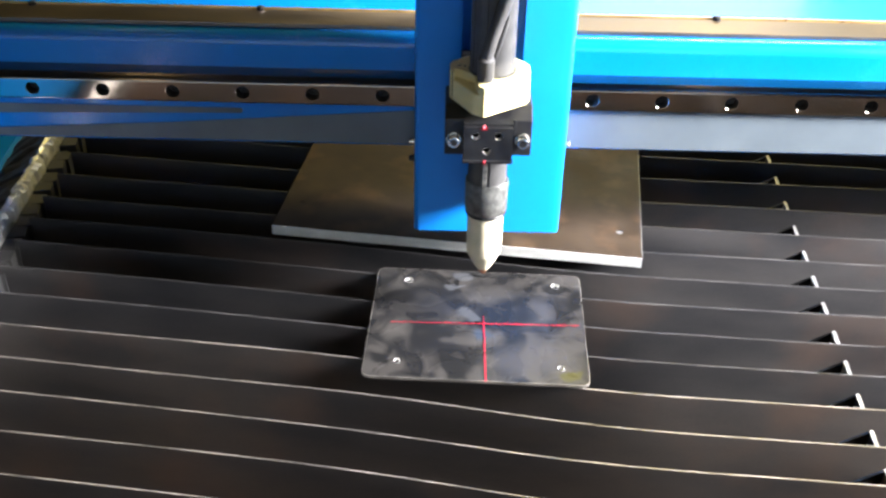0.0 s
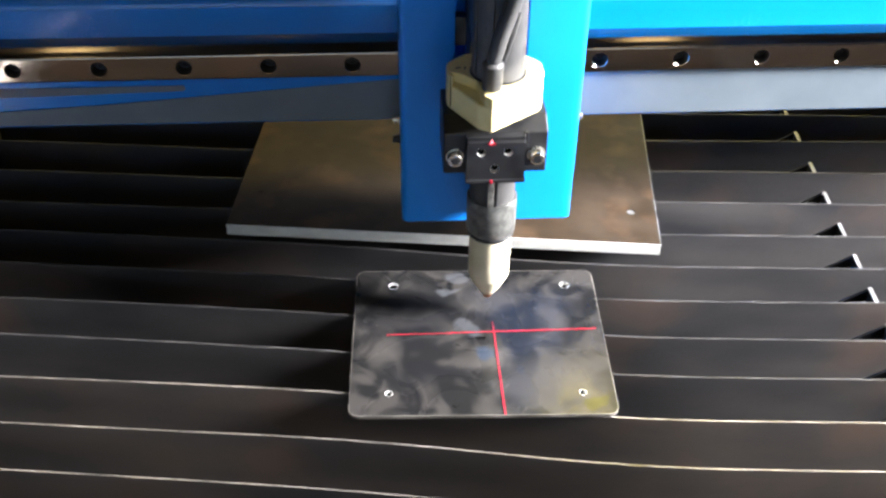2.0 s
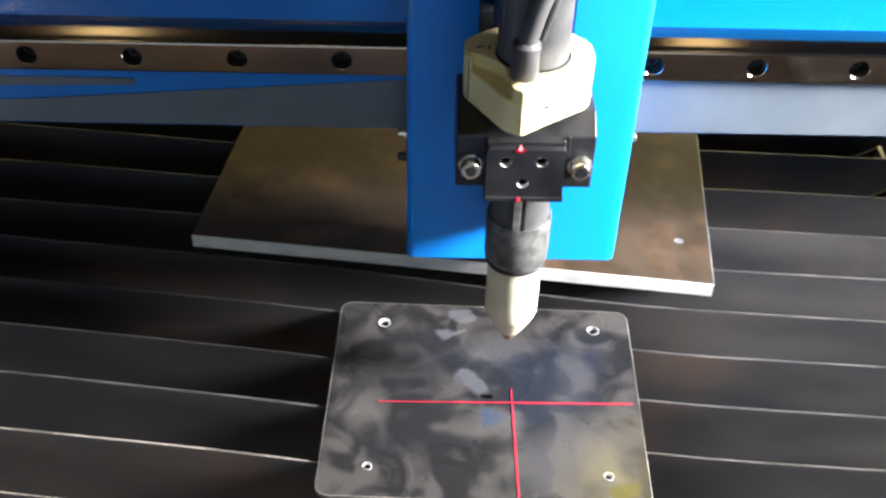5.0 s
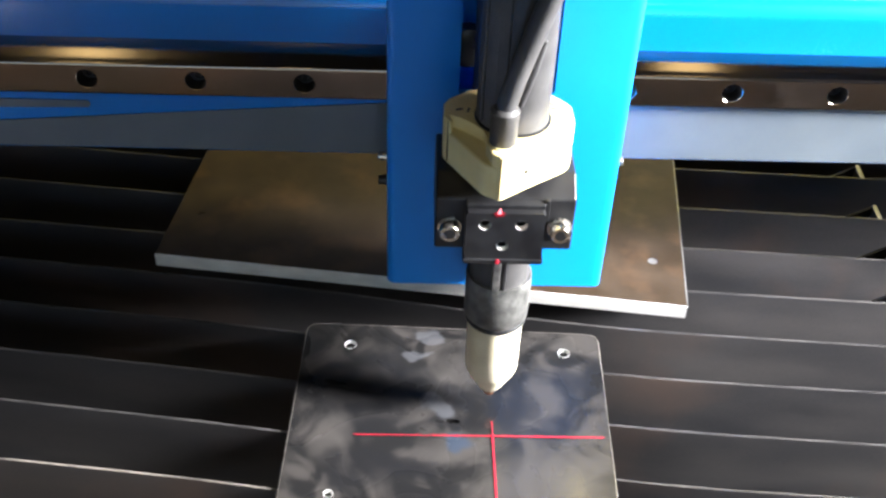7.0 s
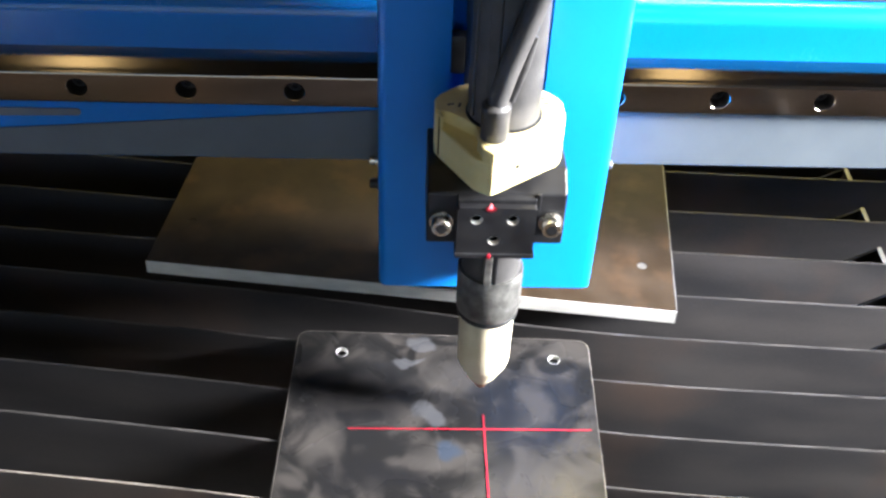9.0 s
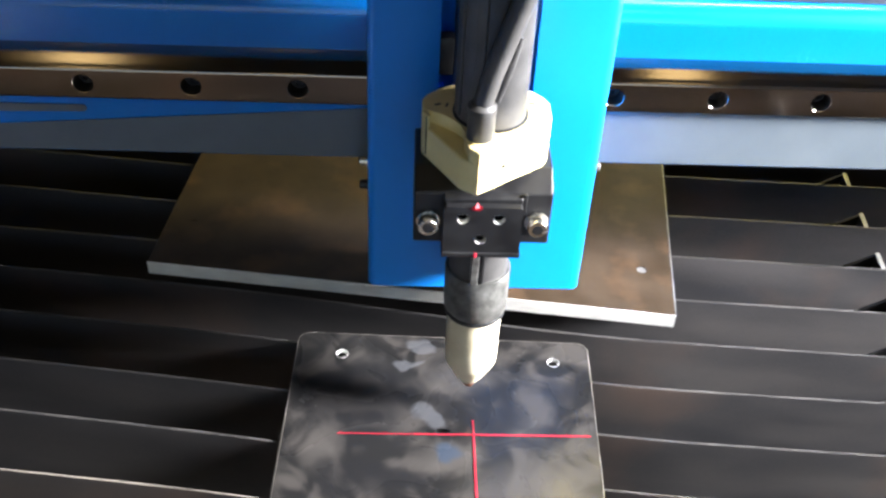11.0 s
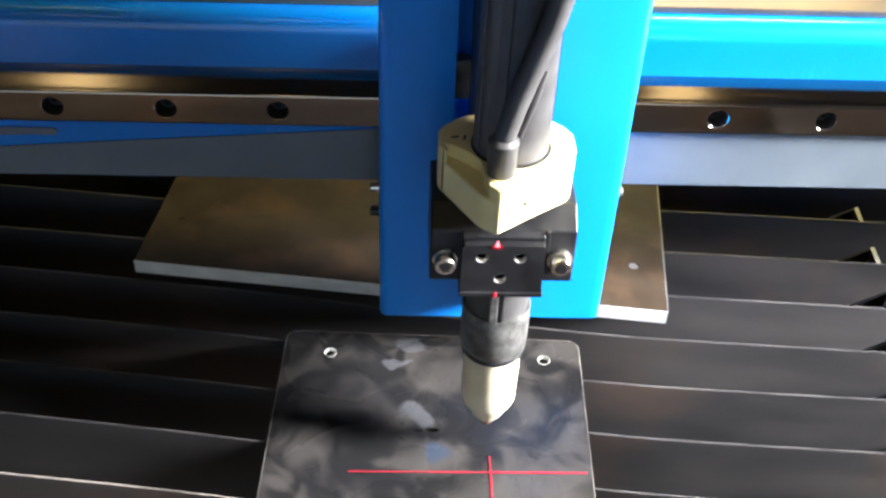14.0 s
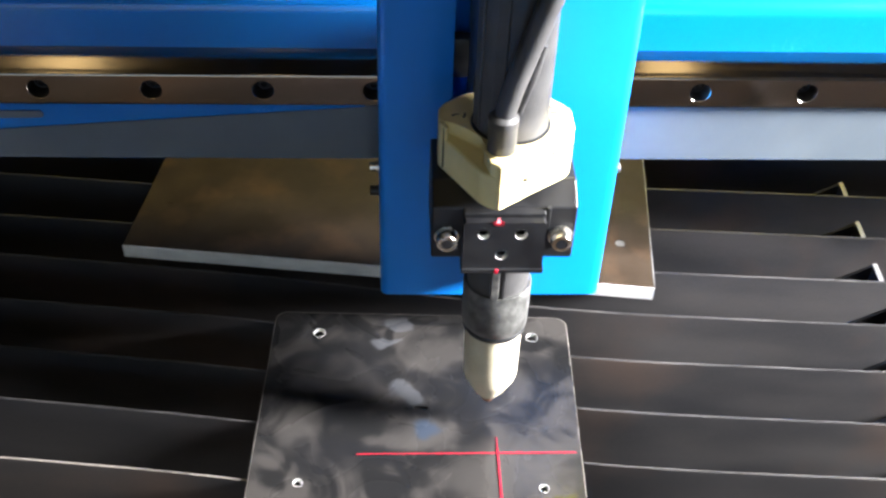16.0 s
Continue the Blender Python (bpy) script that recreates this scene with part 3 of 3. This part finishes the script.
# ---- carriage: the blue cover that runs along the rail ----
def carriage():
    c = thing("torch_carriage", "bright blue sheet-metal carriage cover with a tall slot", "carriage")
    f, back, t, lo, hi, r = 0.0140, 0.0462, 0.0025, 0.0372, 0.52, 0.005
    xl, xr, sl, sr, sill = 0.0222, 0.1512, 0.0598, 0.1100, 0.1715
    outer = [(xl, back), (xl, f + r)] + [(xl + r - r * math.cos(radians(a)), f + r - r * math.sin(radians(a))) for a in range(15, 91, 15)]
    inner = [(xl + r, f + t)] + [(xl + r - (r - t) * math.cos(radians(a)), f + r - (r - t) * math.sin(radians(a))) for a in range(75, -1, -15)] + [(xl + t, back)]
    left = outer + [(sl, f), (sl, f + t)] + inner
    mirror = [(xl + xr - x, y) for x, y in outer] + [(sr, f), (sr, f + t)] + [(xl + xr - x, y) for x, y in inner]
    part("left_column", prism(left, "z", lo, hi), BLUE, c, "", True)
    part("right_column", prism(mirror, "z", lo, hi), BLUE, c, "", True)
    part("lower_web", box(sl, sr, f, f + t, lo, sill), BLUE, c)
    part("back_plate", box(0.030, 0.141, 0.0400, 0.0460, 0.10, 0.51, 0.001), BLUE, c, "shaded blue back plate")
    part("bearing_block", box(0.034, 0.137, 0.0464, 0.0654, 0.1640, 0.1990, 0.001), BLACK, c, "black bearing block on the rail")
    part("bearing_block", box(0.034, 0.137, 0.0464, 0.0519, 0.1020, 0.1426, 0.001), BLACK, c, "black bearing block on the rail")
    part("carriage_plate", box(0.034, 0.137, 0.0464, 0.0620, 0.0420, 0.1010, 0.001), BLACK, c, "black plate under the beam")
    part("slide_rail", box(0.078, 0.092, 0.0300, 0.0400, 0.10, 0.39, 0.001), RAIL_STEEL, c, "small steel slide rail")
    part("slide_block", box(0.068, 0.102, 0.0200, 0.0340, 0.215, 0.265, 0.002), BLACK, c, "black slide block")
    part("guide_wheel", turned(((0.009, 0.0), (0.011, 0.001), (0.011, 0.009), (0.009, 0.010)), pose(0.064, 0.031, 0.192, 90, 0, 0), 24), BLACK, c, "black guide wheel", True)
    for x, s, z, mat in ((xl, -1, 0.1155, BRIGHT_STEEL), (xr, 1, 0.1155, BRIGHT_STEEL), (xl, -1, 0.099, BLACK)):
        m = pose(x, 0.0346, z, 0, 90 * s, 0)
        part("side_bolt", turned(((0.0036, 0.0), (0.0036, 0.0012), (0.0028, 0.0012), (0.0028, 0.0050), (0.0023, 0.0056), (0.0012, 0.0056)), m, 16), mat, c, "socket-head bolt", True)
    return c


CARRIAGE = carriage()


# ---- torch: slides up and down on the carriage ----
def torch():
    t = thing("plasma_torch", "machine plasma torch in a black mount with cream clamp", "plasma torch")
    ax, ay = 0.0823, -0.0494
    part("barrel", lathe(((0.0166, 0.150), (0.0166, 0.56)), ax, ay, 48), RUBBER, t, "dark grey ribbed torch barrel", True)
    for a in (-118, 200):
        m = Matrix.Translation((ax, ay, 0)) @ Matrix.Rotation(radians(a), 4, "Z")
        q = box(0.0158, 0.0176, -0.0028, 0.0028, 0.199, 0.56, 0.0006)
        bmesh.ops.transform(q, matrix=m, verts=q.verts)
        part("rib", q, RUBBER, t)
    # cream clamp with a pointed front and a sunken pocket beside the cable boot
    lo, mid, hi = 0.1722, 0.1898, 0.1964
    plan = [(0.0505, -0.0486), (0.0512, -0.0505), (0.0672, -0.0768), (0.0690, -0.0788), (0.0748, -0.0824), (0.0766, -0.0822), (0.1075, -0.0585), (0.1098, -0.0560), (0.1108, -0.0525), (0.1108, -0.0400), (0.1080, -0.0350), (0.1000, -0.0265), (0.0950, -0.0245), (0.0670, -0.0245), (0.0620, -0.0265), (0.0530, -0.0345), (0.0505, -0.0390)]
    upper = [(0.0505, -0.0470), (0.0530, -0.0478), (0.0580, -0.0510), (0.0640, -0.0560), (0.0690, -0.0610), (0.0705, -0.0660), (0.0700, -0.0730), (0.0712, -0.0795)] + plan[4:-1] + [(0.0505, -0.0390)]
    clamp = part("clamp", prism(plan, "z", lo, mid, 0.0009), CREAM, t, "cream plastic torch clamp")
    part("clamp_top", prism(upper, "z", mid - 0.0006, hi, 0.0009), CREAM, clamp, "raised cream upper body")
    part("corner_post", prism([(0.0503, -0.0488), (0.0510, -0.0507), (0.0532, -0.0541), (0.0545, -0.0533), (0.0524, -0.0478)], "z", mid - 0.001, hi - 0.0002, 0.0004), CREAM, clamp, "cream corner post")
    part("clamp_slot", box(0.0752, 0.0759, -0.08275, -0.0810, lo + 0.001, hi - 0.001), SLAB_STEEL, clamp, "dark joint line")
    part("corner_slot", box(0.0, 0.0006, -0.0006, 0.0006, lo + 0.002, hi - 0.001), SLAB_STEEL, clamp, "dark joint line").location = (0.0522, -0.0527, 0)
    for x, y, turn in ((0.0578, -0.0440, 20), (0.0620, -0.0445, 75), (0.1010, -0.0372, -35), (0.1024, -0.0415, -5)):
        mark = part("clamp_mark", box(-0.0017, 0.0017, -0.0005, 0.0005, hi - 0.0001, hi + 0.0003), RUBBER, clamp)
        mark.matrix_basis = pose(x, y, 0, 0, 0, turn)
    for x, z, size in ((0.0880, 0.1830, 0.0011), (0.1005, 0.1900, 0.0006)):
        part("clamp_hole", turned(((size, 0.0), (size, 0.0005)), pose(x, -0.0822 + (x - 0.0766) * 0.767 - 0.0002, z, 90, 0, 37.5), 12), RUBBER, clamp)
    part("bore_seal", lathe(((0.0178, hi - 0.0002), (0.0178, hi + 0.0006), (0.0168, hi + 0.0008)), ax, ay, 40), BLACK, clamp, "", True)
    part("boot_seat", lathe(((0.0072, mid - 0.001), (0.0072, hi + 0.0004), (0.0066, hi + 0.0008)), 0.0765, -0.0710, 28), CREAM, clamp, "cream ring round the cable boot", True)
    # cable and its boot on the front of the clamp
    part("cable_boot", lathe(((0.0060, 0.190), (0.0063, 0.1965), (0.0063, 0.2100), (0.0066, 0.2105), (0.0066, 0.2135), (0.0050, 0.2150)), 0.0765, -0.0710, 28), RUBBER, t, "black cable boot", True)
    part("cable", tube([(0.0765, -0.0710, 0.205), (0.0772, -0.0708, 0.217), (0.0804, -0.0705, 0.230), (0.0858, -0.0700, 0.248), (0.0922, -0.0695, 0.268), (0.0976, -0.0685, 0.292), (0.1006, -0.0675, 0.330), (0.1016, -0.0665, 0.56)], [0.0046, 0.0046, 0.0047, 0.0048, 0.0048, 0.0048, 0.0048, 0.0048]), RUBBER, t, "thick black torch cable", True)
    part("cable_seam", tube([(0.0832, -0.0700, 0.2150), (0.0882, -0.0685, 0.2330), (0.0912, -0.0685, 0.246)], [0.0012, 0.0018, 0.0012], 10), RUBBER, t, "", True)
    # black mount: its upper front edge is cut back
    profile = [(-0.0700, 0.1345), (-0.0700, 0.1642), (-0.0585, 0.1720), (-0.0270, 0.1720), (-0.0270, 0.1345)]
    part("mount_block", prism(profile, "x", 0.0477, 0.1135, 0.0009), BLACK, t, "black anodised mount block")
    part("mount_lip", box(0.0992, 0.1012, -0.0716, -0.0698, 0.1530, 0.1650, 0.0004), BLACK, t)
    part("plate_back", prism([(-0.0724, 0.1320), (-0.0724, 0.1625), (-0.0700, 0.1642), (-0.0600, 0.1642), (-0.0600, 0.1320)], "x", 0.0618, 0.0990, 0.0006), BLACK, t, "black mounting pad")
    bores = ((0.0709, 0.1536), (0.0880, 0.1536), (0.0797, 0.1412))
    face = drilled([(0.0618, 0.1330), (0.0990, 0.1330), (0.0990, 0.1595), (0.0980, 0.1605), (0.0628, 0.1605), (0.0618, 0.1595)], [(x, z, 0.0029, 0.0029) for x, z in bores], 0.0038)
    bmesh.ops.transform(face, matrix=pose(0, -0.0762, 0, 90, 0, 0), verts=face.verts)
    part("front_plate", face, BLACK, t, "black front plate with three holes")
    part("ledge", box(0.0614, 0.0996, -0.0772, -0.0640, 0.1308, 0.1334, 0.0005), BLACK, t)
    part("slide_arm", box(0.0670, 0.0970, -0.0275, 0.0134, 0.1345, 0.1719, 0.001), BLACK, t, "black arm in front of the slot")
    # web, neck and riser are added blockers that shade the left column and beam
    part("shade_web", box(0.0740, 0.0900, -0.0345, 0.0134, 0.0480, 0.1344), BLACK, t)
    part("shade_neck", box(0.0670, 0.0970, -0.0240, 0.0134, 0.1726, 0.2049), BLACK, t)
    part("shade_riser", box(0.0670, 0.0970, -0.0360, 0.0200, 0.2050, 0.5200, 0.001), BLACK, t, "black box added behind the barrel to shade the left of the beam")
    for x in (0.0545, 0.1068):
        m = pose(x, -0.0700, 0.1480, 90, 0, 0)
        part("washer", turned(((0.0058, 0.0), (0.0058, 0.0012)), m, 24), BRIGHT_STEEL, t, "steel washer", True)
        part("cap_bolt", turned(((0.0048, 0.001), (0.0048, 0.0060), (0.0044, 0.0066), (0.0028, 0.0066), (0.0026, 0.0035)), m, 24), BRIGHT_STEEL, t, "socket-head cap bolt", True)
        part("bolt_socket", turned(((0.0027, 0.0036), (0.0027, 0.0067)), m, 6), BLACK, t)
    for x, z in bores:
        bore = turned(((0.00292, 0.0), (0.00292, 0.0035), (0.00275, 0.0036), (0.00272, 0.0001)), pose(x, -0.0725, z, 90, 0, 0), 24)
        bmesh.ops.delete(bore, geom=[f for f in bore.faces if len(f.verts) > 4], context="FACES_ONLY")
        part("hole_lining", bore, SLAB_EDGE, t, "bright steel hole lining", True)
        part("hole_bottom", turned(((0.0027, 0.0), (0.0027, 0.0006)), pose(x, -0.0725, z, 90, 0, 0), 20), PIT, t)
    # lower body, collar, nozzle
    part("lower_barrel", lathe(((0.0154, 0.096), (0.0154, 0.152)), ax, ay, 40), RUBBER, t, "dark lower barrel", True)
    part("key_rib", box(0.0772, 0.0812, -0.0668, -0.0630, 0.1034, 0.1320, 0.0005), COLLAR, t, "grey key rib")
    part("key_rib", box(0.0822, 0.0842, -0.0660, -0.0630, 0.1034, 0.1320, 0.0005), BLACK, t, "black key rib")
    part("collar", lathe(((0.0158, 0.0742), (0.0168, 0.0757), (0.0171, 0.080), (0.0171, 0.1022), (0.0166, 0.1032)), ax, ay, 48), COLLAR, t, "scuffed grey metal collar", True)
    part("seal_ring", lathe(((0.0150, 0.0712), (0.0164, 0.0720), (0.0166, 0.0737), (0.0160, 0.0748)), ax, ay, 40), BLACK, t, "black seal ring", True)
    part("nozzle", lathe(((0.0046, 0.0165), (0.0054, 0.0168), (0.0082, 0.0212), (0.0138, 0.0330), (0.0144, 0.0352), (0.0145, 0.0450), (0.0147, 0.0702), (0.0143, 0.0718)), ax, ay, 48), NOZZLE, t, "cream ceramic shield nozzle", True)
    part("nozzle_tip", lathe(((0.0012, 0.0112), (0.0028, 0.0118), (0.0038, 0.0142), (0.0048, 0.0170)), ax, ay, 28), COPPER, t, "sooty copper tip", True)
    part("laser_aperture", prism([(0.0762, 0.1607), (0.0783, 0.1607), (0.07735, 0.1640)], "y", -0.0768, -0.0764), LASER_DOT, t, "glowing red laser spot")
    part("laser_halo", turned(((0.0001, 0.0), (0.0026, 0.0), (0.0026, 0.0002), (0.0001, 0.0002)), pose(0.0773, -0.0763, 0.1605, 90, 0, 0) @ Matrix.Diagonal((1, 0.62, 1, 1)), 24), LASER_HALO, t, "dim red laser glow")
    part("laser_spot", turned(((0.0001, 0.0), (0.0010, 0.0), (0.0006, 0.0004)), pose(0.0778, -0.0772, 0.1322, 90, 0, 0) @ Matrix.Diagonal((1, 1.7, 1, 1)), 14), LASER, t, "dim red laser spot", True)
    return t


TORCH = torch()


# ---- the red laser cross on the sheet ----
def laser_cross():
    c = thing("laser_cross", "thin red laser cross falling on the steel sheet", "laser line")
    w = 0.00045
    part("left_arm", box(-0.034, 0, -w * 0.8, w * 0.8, 0.0004, 0.0006), LASER, c)
    part("left_tail", box(-0.078, -0.034, -w * 0.7, w * 0.7, 0.0004, 0.0006), LASER_DIM, c, "faint end of the line")
    part("right_arm", box(0, 0.041, -w, w, 0.0004, 0.0006), LASER, c)
    part("front_arm", box(-w, w, -0.034, 0.002, 0.0004, 0.0006), LASER, c)
    part("back_arm", box(-w * 0.7, w * 0.7, 0.002, 0.011, 0.0004, 0.0006), LASER_DIM, c, "faint end of the line")
    return c, part("right_tail", box(-0.048, 0, -w, w, 0.0003, 0.0005), LASER, c), part("front_tail", box(-w * 1.2, w * 1.2, 0, 0.046, 0.0003, 0.0005), LASER, c)


CROSS_THING, CROSS_TAIL, CROSS_FRONT = laser_cross()

# seconds, carriage x, gantry y, carriage y, torch z
MOVES = (
    (0.0, -0.0184, 0.0056, 0.0105, 0.0255),
    (0.5, -0.0182, 0.0040, 0.0097, 0.0015),
    (1.0, -0.0185, 0.0074, 0.0109, 0.0022),
    (1.5, -0.0164, 0.0092, 0.0105, 0.0020),
    (2.0, -0.0137, 0.0170, 0.0165, 0.0040),
    (2.5, -0.0256, 0.0138, 0.0131, 0.0039),
    (3.0, -0.0135, 0.0075, 0.0064, 0.0026),
    (3.5, -0.0130, 0.0148, 0.0156, 0.0039),
    (3.7, -0.0176, 0.0164, 0.0175, 0.0034),
    (5.8, -0.0015, 0.0005, -0.0013, 0.0299),
    (6.0, -0.0006, -0.0003, -0.0012, 0.0179),
    (6.5, -0.0007, -0.0008, -0.0007, 0.0053),
    (7.0, -0.0002, -0.0002, 0.0001, 0.0002),
    (7.5, -0.0010, -0.0011, -0.0005, 0.0039),
    (8.0, -0.0014, -0.0015, -0.0008, 0.0052),
    (8.5, 0.0046, -0.0033, -0.0024, 0.0031),
    (9.0, 0.0003, 0.0021, 0.0051, 0.0076),
    (9.2, -0.0074, 0.0027, 0.0057, 0.0070),
    (11.3, -0.0060, 0.0077, 0.0071, 0.0081),
    (11.5, -0.0006, 0.0077, 0.0071, 0.0081),
    (12.0, 0.0070, -0.0099, -0.0163, 0.0319),
    (12.5, 0.0088, -0.0151, -0.0200, 0.0307),
    (13.0, 0.0087, -0.0177, -0.0205, 0.0155),
    (13.5, 0.0086, -0.0193, -0.0204, 0.0061),
    (14.0, 0.0084, -0.0185, -0.0208, 0.0067),
    (14.5, 0.0161, -0.0190, -0.0224, 0.0053),
    (15.0, 0.0061, -0.0129, -0.0129, 0.0073),
    (15.5, 0.0026, -0.0206, -0.0251, 0.0036),
    (16.0, 0.0160, -0.0168, -0.0205, 0.0060),
)
# seconds, x and y of the laser mark on the plate
CROSS = (
    (0.0, 0.0660, -0.0631),
    (0.5, 0.0655, -0.0624),
    (1.0, 0.0667, -0.0622),
    (1.5, 0.0688, -0.0615),
    (2.0, 0.0719, -0.0559),
    (2.5, 0.0596, -0.0589),
    (3.0, 0.0702, -0.0656),
    (3.5, 0.0715, -0.0552),
    (3.7, 0.0681, -0.0539),
    (5.8, 0.0837, -0.0732),
    (6.0, 0.0845, -0.0730),
    (6.5, 0.0840, -0.0723),
    (7.0, 0.0841, -0.0728),
    (7.5, 0.0832, -0.0724),
    (8.0, 0.0833, -0.0724),
    (8.5, 0.0892, -0.0766),
    (9.0, 0.0850, -0.0621),
    (9.2, 0.0798, -0.0621),
    (11.3, 0.0792, -0.0649),
    (11.5, 0.0846, -0.0649),
    (12.0, 0.0945, -0.0880),
    (12.5, 0.0957, -0.0932),
    (13.0, 0.0944, -0.0925),
    (13.5, 0.0939, -0.0922),
    (14.0, 0.0936, -0.0916),
    (14.5, 0.1024, -0.0962),
    (15.0, 0.0907, -0.0831),
    (15.5, 0.0868, -0.1017),
    (16.0, 0.1034, -0.0949),
)


def motions():
    walk(GANTRY, [(t, pose(0, gy, 0)) for t, cx, gy, cy, tz in MOVES])
    walk(CARRIAGE, [(t, pose(cx, cy, 0)) for t, cx, gy, cy, tz in MOVES])
    walk(TORCH, [(t, pose(cx, cy, tz)) for t, cx, gy, cy, tz in MOVES])
    walk(CROSS_THING, [(t, pose(x, y, 0, 0, 0, 0)) for t, x, y in CROSS])
    walk(CROSS_TAIL, [(t, pose(0.147 - x, 0, 0)) for t, x, y in CROSS])
    walk(CROSS_FRONT, [(t, pose(0, -0.1372 - y, 0)) for t, x, y in CROSS])


motions()
